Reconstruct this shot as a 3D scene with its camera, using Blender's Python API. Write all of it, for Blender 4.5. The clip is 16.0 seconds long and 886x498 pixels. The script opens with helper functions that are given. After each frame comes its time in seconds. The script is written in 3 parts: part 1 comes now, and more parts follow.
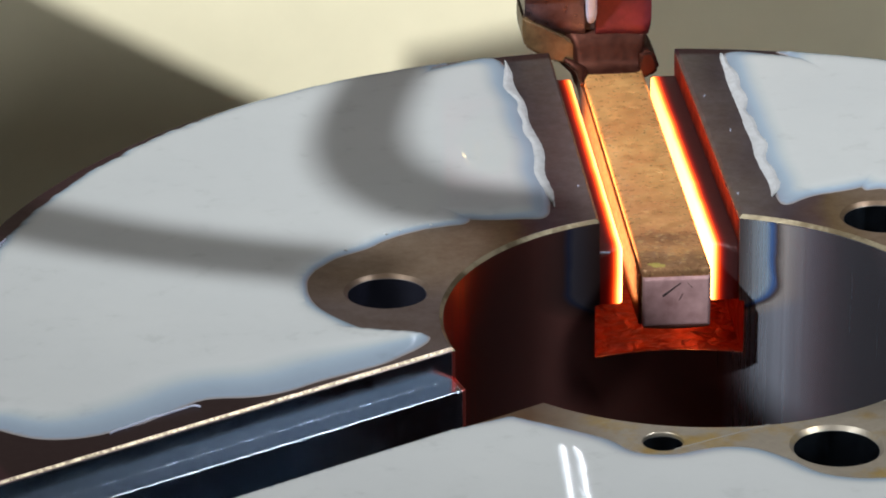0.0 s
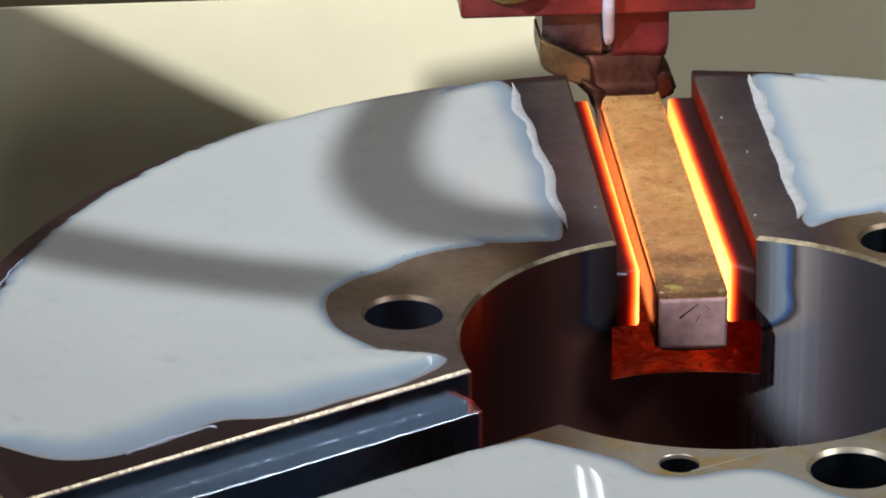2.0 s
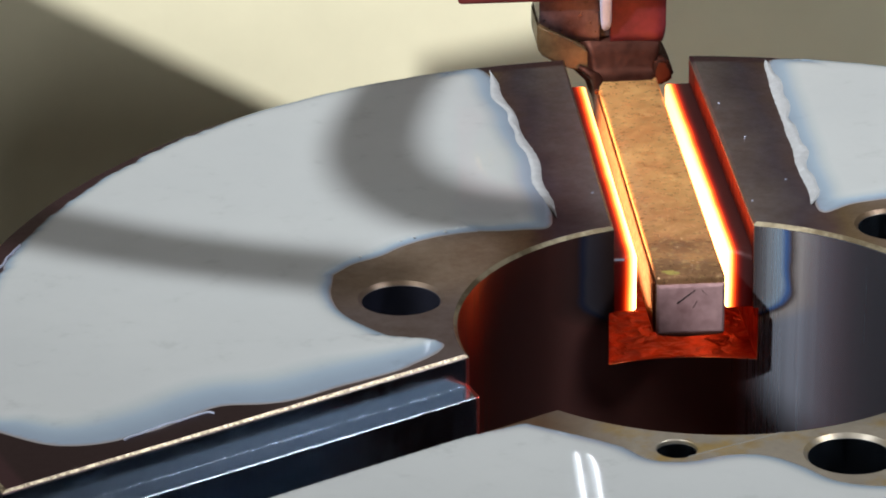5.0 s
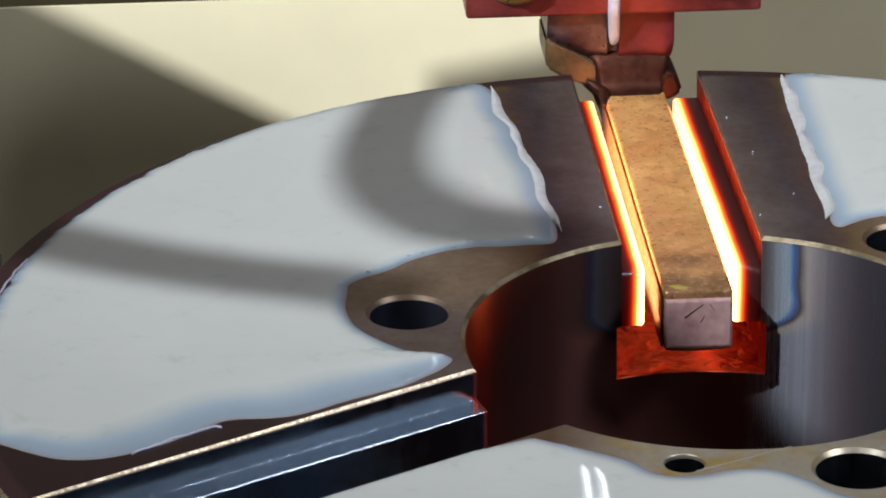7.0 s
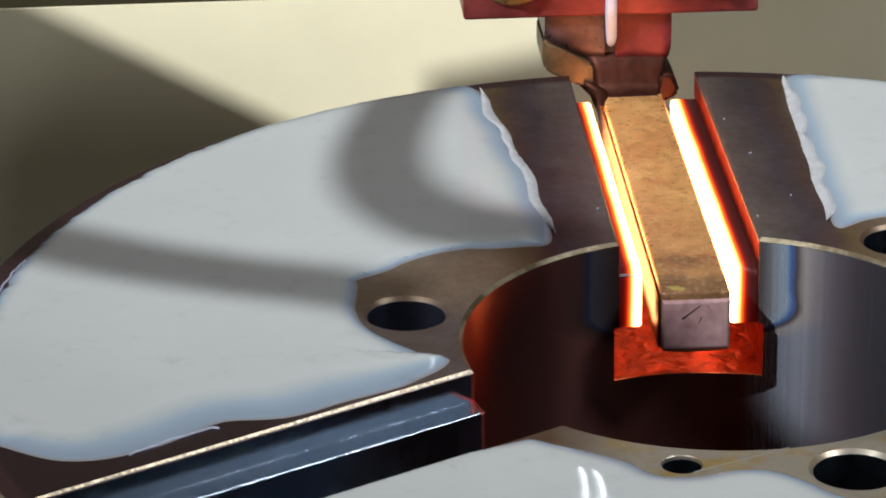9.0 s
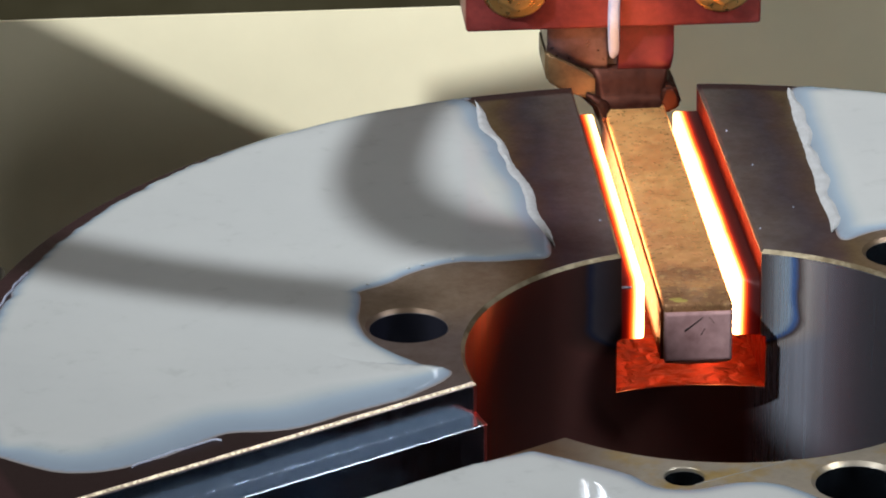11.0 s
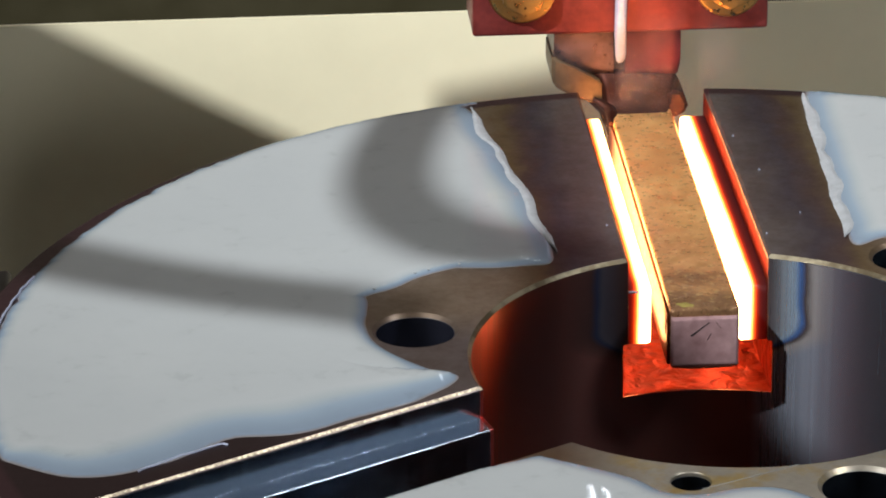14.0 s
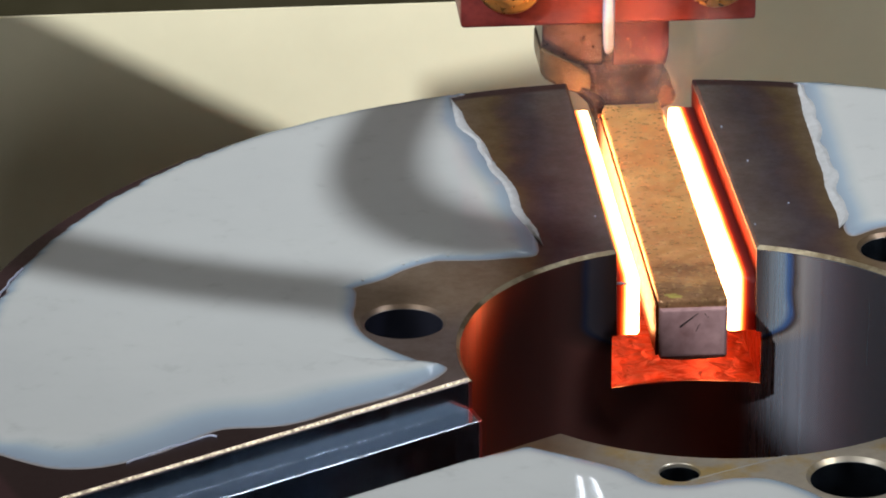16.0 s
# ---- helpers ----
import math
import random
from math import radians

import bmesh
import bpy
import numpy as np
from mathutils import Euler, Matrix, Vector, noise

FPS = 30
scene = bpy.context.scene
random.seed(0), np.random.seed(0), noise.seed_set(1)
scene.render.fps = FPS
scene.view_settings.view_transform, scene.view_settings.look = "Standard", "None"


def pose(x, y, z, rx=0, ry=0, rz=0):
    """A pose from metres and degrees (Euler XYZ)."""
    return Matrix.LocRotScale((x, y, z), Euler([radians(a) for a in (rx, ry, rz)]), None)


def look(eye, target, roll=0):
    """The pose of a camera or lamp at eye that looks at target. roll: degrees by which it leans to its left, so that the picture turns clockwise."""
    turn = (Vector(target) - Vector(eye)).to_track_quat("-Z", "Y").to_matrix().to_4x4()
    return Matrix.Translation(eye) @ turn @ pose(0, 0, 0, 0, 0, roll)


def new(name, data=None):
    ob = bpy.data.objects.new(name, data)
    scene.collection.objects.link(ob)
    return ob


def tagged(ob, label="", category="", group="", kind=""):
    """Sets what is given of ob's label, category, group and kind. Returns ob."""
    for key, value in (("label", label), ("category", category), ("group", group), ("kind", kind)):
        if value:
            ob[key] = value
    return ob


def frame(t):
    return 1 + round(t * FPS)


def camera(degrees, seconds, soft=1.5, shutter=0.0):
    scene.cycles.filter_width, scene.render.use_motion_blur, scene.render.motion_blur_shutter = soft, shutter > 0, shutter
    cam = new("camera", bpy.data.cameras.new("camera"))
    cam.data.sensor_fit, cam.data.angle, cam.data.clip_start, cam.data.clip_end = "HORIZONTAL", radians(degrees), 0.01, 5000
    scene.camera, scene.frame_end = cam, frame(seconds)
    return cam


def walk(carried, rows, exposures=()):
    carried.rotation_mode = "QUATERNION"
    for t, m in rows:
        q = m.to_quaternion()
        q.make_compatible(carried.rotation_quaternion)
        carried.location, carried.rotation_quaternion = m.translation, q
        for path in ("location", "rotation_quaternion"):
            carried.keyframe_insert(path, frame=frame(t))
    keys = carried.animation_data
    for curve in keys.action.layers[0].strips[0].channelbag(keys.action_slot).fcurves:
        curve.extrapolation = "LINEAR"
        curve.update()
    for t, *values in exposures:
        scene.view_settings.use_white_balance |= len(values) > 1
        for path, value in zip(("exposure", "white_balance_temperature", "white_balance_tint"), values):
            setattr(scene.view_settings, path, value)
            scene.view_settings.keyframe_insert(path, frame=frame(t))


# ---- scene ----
U = 0.0335     # bore radius of the chuck, metres; everything below is laid out in bore radii
Z0 = 0.066     # height of the chuck's face above the bench

# ---- camera ----
cam = camera(13.418, 16.0, soft=1.9)
EYE = (-1.9777 * U, -13.2263 * U, 6.0285 * U + Z0)
YAW, PITCH, ROLL, F = 0.073751, 0.407015, -0.544, 6664.5
# hand wobble: seconds, pan, tilt
SWAY = [(0, 0, 0), (0.5, 15.5, 17), (1, 30, 31), (1.5, 33, 34), (2, 32, 38), (2.5, 24.5, 21), (3, 22.5, 13), (3.5, 26, 20.5),
        (4, 28.5, 25), (4.2, 29, 25), (5.2, 27, 10), (6.3, 27, 7), (6.5, 31.5, 13), (7, 42, 38), (7.5, 42, 39.5), (8, 42, 39),
        (8.5, 43, 48), (9, 37, 40), (9.5, 38, 39), (9.7, 43, 46), (10.8, 42, 60), (11.8, 36, 66), (12, 34, 62), (12.5, 30, 49),
        (13, 36, 49), (13.5, 47, 60), (14, 54, 69.5), (14.5, 49, 74), (15, 38.5, 63), (15.5, 36.5, 60), (16, 32, 54)]


def aim(dx, dy):
    a, b = YAW - dx / F, PITCH - dy / F
    d = Vector((math.sin(a) * math.cos(b), math.cos(a) * math.cos(b), -math.sin(b)))
    return look(EYE, Vector(EYE) + d, ROLL)


walk(cam, [(t, aim(dx, dy)) for t, dx, dy in SWAY], [(0, -0.03), (4, -0.06), (9, -0.10), (16, -0.22)])

# ---- light ----
world = bpy.data.worlds.new("workshop")
scene.world = world
world.use_nodes = True
world.node_tree.nodes["Background"].inputs[0].default_value = (1.0, 0.86, 0.68, 1)
world.node_tree.nodes["Background"].inputs[1].default_value = 0.175

LAMP = Vector((-17.5, -14.8, 20))          # work lamp, in bore radii


def lamp(name, kind, where, target, energy, size, colour):
    data = bpy.data.lights.new(name, kind)
    data.energy, data.color = energy, colour
    if kind == "AREA":
        data.shape, data.size = "DISK", size
    else:
        data.shadow_soft_size, data.spot_size, data.spot_blend = size / 2, radians(43), 1.0
    ob = new(name, data)
    ob.matrix_world = look(where, target)
    return ob


def at(x, y, z):
    return Vector((x * U, y * U, z * U + Z0))


lamp("work_lamp", "SPOT", at(*LAMP), at(8.8, 12.6, -0.3), 86.0, 0.42 * U, (0.965, 0.99, 1.02))
overhead = lamp("overhead_panel", "AREA", at(10, -5, 11.5), at(0, 0, 0), 1.30, 3.0 * U, (0.92, 0.94, 1.0))
# unseen bluish fill, added for the blue on the slot ledges
lamp("cool_fill_light", "AREA", at(25.5, -12, 12), at(0, 0, 0), 0.23, 11 * U, (0.62, 0.80, 1.0))


# ---- materials ----
class Nodes:
    """A small builder of node materials."""

    def __init__(self, name, colour=(0.5, 0.5, 0.5), rough=0.5, metal=0.0, **more):
        self.mat = bpy.data.materials.new(name)
        self.mat.use_nodes = True
        self.tree = self.mat.node_tree
        self.bsdf = self.tree.nodes["Principled BSDF"]
        self.set("Base Color", (*colour, 1)), self.set("Roughness", rough), self.set("Metallic", metal)
        for key, value in more.items():
            self.set(key.replace("_", " "), value)

    def set(self, key, value):
        self.bsdf.inputs[key].default_value = value

    def node(self, kind, ins=(), **attrs):
        n = self.tree.nodes.new(kind)
        if "operation" in attrs:
            n.operation = attrs["operation"]
        if "data_type" in attrs:
            n.data_type = attrs["data_type"]
        if "blend_type" in attrs:
            n.blend_type = attrs["blend_type"]
        if "object" in attrs:
            n.object = attrs["object"]
        for key, value in (ins.items() if isinstance(ins, dict) else enumerate(ins)):
            if value is None:
                continue
            if isinstance(value, bpy.types.NodeSocket):
                self.tree.links.new(value, n.inputs[key])
            else:
                n.inputs[key].default_value = value
        return n

    def link(self, out, key):
        self.tree.links.new(out, self.bsdf.inputs[key])

    def math(self, op, a, b=None, c=None):
        return self.node("ShaderNodeMath", (a, b, c), operation=op).outputs[0]

    def coords(self, scale=1.0):
        pos = self.node("ShaderNodeNewGeometry").outputs["Position"]
        return self.node("ShaderNodeVectorMath", (pos, (scale, scale, scale) if not isinstance(scale, tuple) else scale), operation="MULTIPLY").outputs[0]

    def noise(self, scale, detail=4.0, rough=0.55, vec=None, distortion=0.0):
        n = self.node("ShaderNodeTexNoise", {"Scale": scale, "Detail": detail, "Roughness": rough, "Distortion": distortion})
        self.tree.links.new(vec if vec is not None else self.coords(), n.inputs["Vector"])
        return n.outputs[0]

    def ramp(self, fac, stops):
        n = self.node("ShaderNodeValToRGB")
        el = n.color_ramp.elements
        while len(el) < len(stops):
            el.new(0.5)
        for e, (p, c) in zip(el, stops):
            e.position, e.color = p, (*c, 1) if len(c) == 3 else c
        self.tree.links.new(fac, n.inputs[0])
        return n.outputs[0]

    def mix(self, fac, a, b, blend="MIX"):
        n = self.node("ShaderNodeMix", data_type="RGBA", blend_type=blend)
        for key, value in ((0, fac), (6, a), (7, b)):
            if isinstance(value, bpy.types.NodeSocket):
                self.tree.links.new(value, n.inputs[key])
            else:
                n.inputs[key].default_value = value if key == 0 else (*value, 1)
        return n.outputs[2]

    def bump(self, height, strength, distance, normal=None):
        n = self.node("ShaderNodeBump", {"Strength": strength, "Distance": distance, "Height": height})
        if normal is not None:
            self.tree.links.new(normal, n.inputs["Normal"])
        return n.outputs[0]

    def bevel(self, radius):
        return self.node("ShaderNodeBevel", {"Radius": radius}).outputs[0]


def value_map(k, x, lo, hi, a=0.0, b=1.0):
    return k.node("ShaderNodeMapRange", (x, lo, hi, a, b)).outputs[0]


def grey(v):
    return (v, v, v)


def steel_material():
    k = Nodes("ground_steel", (0.3, 0.28, 0.25), 0.3, 1.0)
    pos = k.coords(1 / U)
    sep = k.node("ShaderNodeSeparateXYZ", (pos,))
    x, y, z = sep.outputs[0], sep.outputs[1], k.math("SUBTRACT", sep.outputs[2], Z0 / U)
    far = k.math("SUBTRACT", k.math("ABSOLUTE", x), 0.29)
    cloud = k.noise(3.0, 4, 0.6, pos)
    wob = k.math("MULTIPLY", k.math("SUBTRACT", cloud, 0.5), 0.24)
    d = k.math("ADD", far, wob)
    tint = k.ramp(value_map(k, d, -0.02, 0.55), [
        (0.0, (0.235, 0.205, 0.195)), (0.22, (0.165, 0.14, 0.142)), (0.42, (0.10, 0.08, 0.105)),
        (0.58, (0.13, 0.08, 0.075)), (0.70, (0.21, 0.145, 0.075)), (1.0, (0.29, 0.22, 0.16))])
    streak = k.noise(1.0, 5, 0.6, k.coords((60 / U, 60 / U, 0.6 / U)))
    fine = k.noise(22.0, 5, 0.65, pos)
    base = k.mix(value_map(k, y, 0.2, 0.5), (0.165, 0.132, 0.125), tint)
    base = k.mix(0.85, base, k.ramp(k.noise(14.0, 6, 0.7, pos), [(0.35, (0.70, 0.62, 0.55)), (0.65, grey(1.0))]), "MULTIPLY")
    scorched = value_map(k, k.math("ADD", x, k.math("MULTIPLY", cloud, 0.3)), -0.60, -0.28)
    front = k.mix(k.ramp(k.noise(5.0, 4, 0.6, pos), [(0.5, grey(0)), (0.66, grey(1))]), (0.43, 0.39, 0.32), (0.46, 0.33, 0.12))
    front = k.mix(scorched, (0.15, 0.085, 0.045), front)
    base = k.mix(value_map(k, y, -0.6, -0.85), base, k.mix(0.5, front, k.ramp(fine, [(0.35, grey(0.7)), (0.65, grey(1.0))]), "MULTIPLY"))
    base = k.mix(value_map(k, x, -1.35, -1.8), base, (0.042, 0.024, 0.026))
    deep = value_map(k, z, -0.020, -0.014, 1.0, 0.0)
    radius = k.math("SQRT", k.math("ADD", k.math("MULTIPLY", x, x), k.math("MULTIPLY", y, y)))
    inslot = k.math("MULTIPLY", deep, value_map(k, radius, 1.01, 1.03))
    bore = k.math("MULTIPLY", deep, value_map(k, radius, 1.01, 1.03, 1.0, 0.0))
    low = k.math("MAXIMUM", k.math("SUBTRACT", -0.30, z), 0.0)
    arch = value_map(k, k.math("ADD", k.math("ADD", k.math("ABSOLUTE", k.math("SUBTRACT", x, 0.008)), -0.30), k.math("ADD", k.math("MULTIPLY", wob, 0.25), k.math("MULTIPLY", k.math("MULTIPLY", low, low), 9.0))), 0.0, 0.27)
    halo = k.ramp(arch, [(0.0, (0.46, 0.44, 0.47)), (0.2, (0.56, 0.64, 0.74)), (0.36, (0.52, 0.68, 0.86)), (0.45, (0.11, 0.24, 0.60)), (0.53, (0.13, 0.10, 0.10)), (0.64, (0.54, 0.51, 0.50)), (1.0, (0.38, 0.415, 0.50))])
    # temper arch again, with the shade of the bore's left and middle in colour
    shaded_bore = k.ramp(arch, [(0.0, (0.10, 0.07, 0.07)), (0.36, (0.11, 0.11, 0.14)), (0.45, (0.05, 0.06, 0.11)), (0.55, (0.10, 0.055, 0.05)), (1.0, (0.23, 0.095, 0.08))])
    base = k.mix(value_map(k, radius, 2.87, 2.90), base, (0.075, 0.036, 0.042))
    # red reflection of the glow on the left wall is put into the colour
    base = k.mix(bore, base, k.mix(value_map(k, x, 0.24, 0.36), k.mix(value_map(k, k.math("ADD", x, k.math("MULTIPLY", streak, 0.3)), -0.83, -0.68), (0.43, 0.06, 0.048), shaded_bore), halo))
    base = k.mix(inslot, base, (0.31, 0.355, 0.41))
    # speckled highlight along the left slot's chamfer, put into the base colour
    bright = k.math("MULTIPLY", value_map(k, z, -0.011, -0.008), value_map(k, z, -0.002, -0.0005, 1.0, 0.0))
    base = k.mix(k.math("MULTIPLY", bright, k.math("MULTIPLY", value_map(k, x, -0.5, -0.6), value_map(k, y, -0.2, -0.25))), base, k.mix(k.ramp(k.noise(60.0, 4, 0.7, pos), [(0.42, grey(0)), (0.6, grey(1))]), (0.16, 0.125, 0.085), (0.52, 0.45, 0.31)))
    edge = k.math("MULTIPLY", value_map(k, z, -0.0165, -0.015), value_map(k, radius, 1.013, 1.016, 1.0, 0.0))
    base = k.mix(edge, base, k.mix(k.ramp(k.noise(9.0, 4, 0.6, pos), [(0.4, grey(0)), (0.6, grey(1))]), (0.14, 0.11, 0.065), (0.36, 0.31, 0.21)))
    # hot slot's walls and floor: the red glow falling there is put into colour
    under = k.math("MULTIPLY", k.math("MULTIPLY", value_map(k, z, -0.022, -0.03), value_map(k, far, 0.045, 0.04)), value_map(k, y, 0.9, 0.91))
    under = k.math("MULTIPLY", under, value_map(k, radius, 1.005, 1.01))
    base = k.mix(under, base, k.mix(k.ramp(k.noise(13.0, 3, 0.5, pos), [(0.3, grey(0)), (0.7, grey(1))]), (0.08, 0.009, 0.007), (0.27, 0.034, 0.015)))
    hx, hy = k.math("ADD", x, 1.2), k.math("SUBTRACT", y, 0.326)
    hole = k.math("MULTIPLY", deep, value_map(k, k.math("ADD", k.math("MULTIPLY", hx, hx), k.math("MULTIPLY", hy, hy)), 0.029, 0.033, 1.0, 0.0))
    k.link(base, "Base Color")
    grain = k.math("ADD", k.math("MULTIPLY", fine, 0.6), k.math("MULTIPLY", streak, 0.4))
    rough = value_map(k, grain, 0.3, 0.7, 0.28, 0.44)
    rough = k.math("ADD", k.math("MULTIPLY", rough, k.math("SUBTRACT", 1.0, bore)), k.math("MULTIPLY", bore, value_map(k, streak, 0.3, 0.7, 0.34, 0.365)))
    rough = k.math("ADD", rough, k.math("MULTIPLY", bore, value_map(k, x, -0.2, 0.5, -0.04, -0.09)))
    # one bolt hole's inner shade, dark and bluish, put into its colour
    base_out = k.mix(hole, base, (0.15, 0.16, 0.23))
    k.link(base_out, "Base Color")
    # the same red glow, put into the specular tint
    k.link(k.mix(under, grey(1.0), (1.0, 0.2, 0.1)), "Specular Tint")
    k.link(k.math("MULTIPLY", bore, 0.85), "Anisotropic")
    k.set("Anisotropic Rotation", 0.25)
    k.link(k.node("ShaderNodeTangent", direction_type="RADIAL", axis="Z").outputs[0], "Tangent")
    rough = k.math("ADD", rough, k.math("MULTIPLY", k.math("SUBTRACT", under, k.math("MULTIPLY", hole, 0.4)), 0.25))
    k.link(k.math("SUBTRACT", rough, k.math("MULTIPLY", inslot, 0.18)), "Roughness")
    top = k.math("MULTIPLY", k.math("SUBTRACT", 1.0, deep), 0.32)
    k.link(k.math("SUBTRACT", k.math("SUBTRACT", 1.0, top), k.math("ADD", k.math("ADD", k.math("MULTIPLY", hole, 0.08), k.math("MULTIPLY", k.math("MULTIPLY", bore, value_map(k, x, 0.0, 0.3, 1.0, 2.0)), 0.025)), k.math("MULTIPLY", under, 0.4))), "Metallic")
    groove = k.noise(1.0, 3, 0.6, k.coords((5 / U, 5 / U, 260 / U)))
    height = k.math("ADD", k.math("MULTIPLY", streak, k.math("SUBTRACT", 0.4, k.math("MULTIPLY", bore, 0.36))), k.math("ADD", k.math("MULTIPLY", k.math("MULTIPLY", fine, 0.35), k.math("SUBTRACT", 1.0, bore)), k.math("MULTIPLY", k.math("MULTIPLY", groove, bore), 0.5)))
    skin = k.bump(height, 0.25, 0.00005, k.bevel(0.0001))
    ripple = k.noise(13.0, 2, 0.45, pos, 0.6)
    k.link(k.bump(k.math("MULTIPLY", ripple, k.math("MULTIPLY", under, value_map(k, z, -0.39, -0.41))), 0.5, 0.0018, skin), "Normal")
    return k.mat


def coat_material():
    k = Nodes("milky_coating", (0.78, 0.78, 0.73), 0.16, 0.0)
    pos = k.coords(1 / U)
    sep = k.node("ShaderNodeSeparateXYZ", (pos,))
    z = k.math("SUBTRACT", sep.outputs[2], Z0 / U)
    cloud = k.noise(1.6, 4, 0.6, pos)
    speck = k.noise(6.0, 5, 0.62, pos)
    thick = k.ramp(value_map(k, z, 0.0013, 0.0188), [(0.0, (0.24, 0.22, 0.22)), (0.25, (0.21, 0.265, 0.335)), (0.6, (0.285, 0.365, 0.44)), (0.85, (0.41, 0.45, 0.465)), (1.0, (0.475, 0.502, 0.505))])
    col = k.mix(0.35, thick, k.ramp(cloud, [(0.3, (0.86, 0.87, 0.88)), (0.7, (1.0, 1.0, 0.99))]), "MULTIPLY")
    col = k.mix(0.8, col, k.ramp(speck, [(0.30, grey(0.86)), (0.40, grey(0.98)), (0.5, grey(1.0))]), "MULTIPLY")
    k.link(col, "Base Color")
    k.link(value_map(k, speck, 0.3, 0.7, 0.012, 0.035), "Roughness")
    k.link(k.bump(k.noise(1.1, 2, 0.5, pos), 0.06, 0.0006), "Normal")
    return k.mat


def copper_material(name, dark, bright, rough=0.35, metal=1.0, scorch_shade=0.0):
    k = Nodes(name, bright, rough, metal)
    pos = k.coords(1 / U)
    cloud = k.noise(4.0, 6, 0.65, pos)
    grain = k.noise(34.0, 3, 0.5, pos)
    mixv = k.math("ADD", k.math("MULTIPLY", cloud, 0.78), k.math("MULTIPLY", grain, 0.22))
    colour = k.ramp(mixv, [(0.32, dark), (0.5, [0.5 * (a + b) for a, b in zip(dark, bright)]), (0.68, bright)])
    if scorch_shade:
        y = k.node("ShaderNodeSeparateXYZ", (pos,)).outputs[1]
        wander = k.math("ADD", y, k.math("MULTIPLY", cloud, 1.2))
        # shading towards the bar's front is put into colour; the end band is scorch
        colour = k.mix(value_map(k, wander, 1.5, 2.8, scorch_shade, 0.0), colour, (0.30, 0.13, 0.08))
        colour = k.mix(value_map(k, wander, 1.42, 1.60, 0.7, 0.0), colour, (0.13, 0.075, 0.045))
        k.link(value_map(k, k.noise(16.0, 4, 0.55, pos), 0.40, 0.65, 0.35, 0.62), "Metallic")
        fleck = k.ramp(k.noise(40.0, 4, 0.6, pos), [(0.54, grey(0)), (0.66, grey(0.32))])
        colour = k.mix(fleck, colour, (1.0, 0.70, 0.30))
    k.link(colour, "Base Color")
    k.link(value_map(k, grain, 0.3, 0.7, rough - 0.08, rough + 0.14), "Roughness")
    k.link(k.bump(grain, 0.25, 0.00006, k.bevel(0.0005)), "Normal")
    return k.mat


def plain_material(name, colour, rough, metal=0.0, scale=3.0, spread=0.15, bump=0.0001):
    k = Nodes(name, colour, rough, metal)
    pos = k.coords(1 / U)
    n = k.noise(scale, 5, 0.6, pos)
    lo = [c * (1 - spread) for c in colour]
    hi = [min(1, c * (1 + spread)) for c in colour]
    k.link(k.ramp(n, [(0.3, lo), (0.7, hi)]), "Base Color")
    k.link(value_map(k, n, 0.3, 0.7, max(rough - 0.08, 0.02), min(rough + 0.08, 1)), "Roughness")
    k.link(k.bump(k.noise(scale * 12, 4, 0.6, pos), 0.3, bump), "Normal")
    return k.mat


def hot_steel_material(field, side):
    """Steel that glows by its place in a moving heat field: white-hot along the edge, red further in.
    Across the rib the heat fades from the edge; along it, it fades slowly towards the back."""
    k = Nodes("glowing_steel", (0.09, 0.06, 0.06), 0.45, 0.9)
    pos = k.coords(1 / U)
    tex = k.node("ShaderNodeTexCoord", object=field)
    sep = k.node("ShaderNodeSeparateXYZ", (tex.outputs["Object"],))
    dist = k.math("MULTIPLY", sep.outputs[0], side / U)
    wob = k.math("MULTIPLY", k.math("SUBTRACT", k.noise(5.0, 3, 0.5, pos), 0.5), 0.008)
    near = k.math("MAXIMUM", k.math("ADD", dist, wob), 0.0)
    core = k.math("DIVIDE", near, 0.034)
    core = k.math("POWER", 2.71828, k.math("MULTIPLY", k.math("POWER", core, 2.3), -1.0))
    wide = k.math("MULTIPLY", k.math("POWER", 2.71828, k.math("DIVIDE", near, -0.045)), 0.02)
    level = k.math("POWER", 2.71828, k.math("DIVIDE", sep.outputs[1], -HEAT_FALL * U))
    glow = k.math("MULTIPLY", k.math("ADD", core, wide), k.math("MULTIPLY", level, 16.0))
    colour = k.ramp(k.math("DIVIDE", glow, 16.0), [(0.0, (1, 0.010, 0.003)), (0.05, (1, 0.05, 0.005)), (0.2, (1, 0.19, 0.025)), (0.42, (1, 0.36, 0.10)), (0.7, (1, 0.44, 0.16)), (1.0, (1, 0.44, 0.16))])
    k.link(colour, "Emission Color")
    k.link(glow, "Emission Strength")
    fine = k.noise(25.0, 5, 0.6, pos)
    k.link(k.bump(fine, 0.3, 0.00008, k.bevel(0.0003)), "Normal")
    return k.mat


HEAT_FALL = 5.0     # bore radii along the rib over which the heat falls to a third
STEEL = steel_material()
COAT = coat_material()
COPPER = copper_material("bright_copper", (0.74, 0.32, 0.11), (1.0, 0.59, 0.215), 0.30, 0.5, 0.5)
COPPER_DARK = copper_material("oxidised_copper", (0.060, 0.010, 0.014), (0.21, 0.034, 0.046), 0.38, 0.5)
PINK = copper_material("pink_copper", (0.30, 0.165, 0.165), (0.60, 0.38, 0.38), 0.44, 0.4)
TAN = copper_material("tan_scorched_copper", (0.07, 0.042, 0.022), (0.28, 0.18, 0.085), 0.42, 0.6)
BROWN = copper_material("heat_browned_copper", (0.030, 0.009, 0.006), (0.088, 0.030, 0.019), 0.5, 0.85)
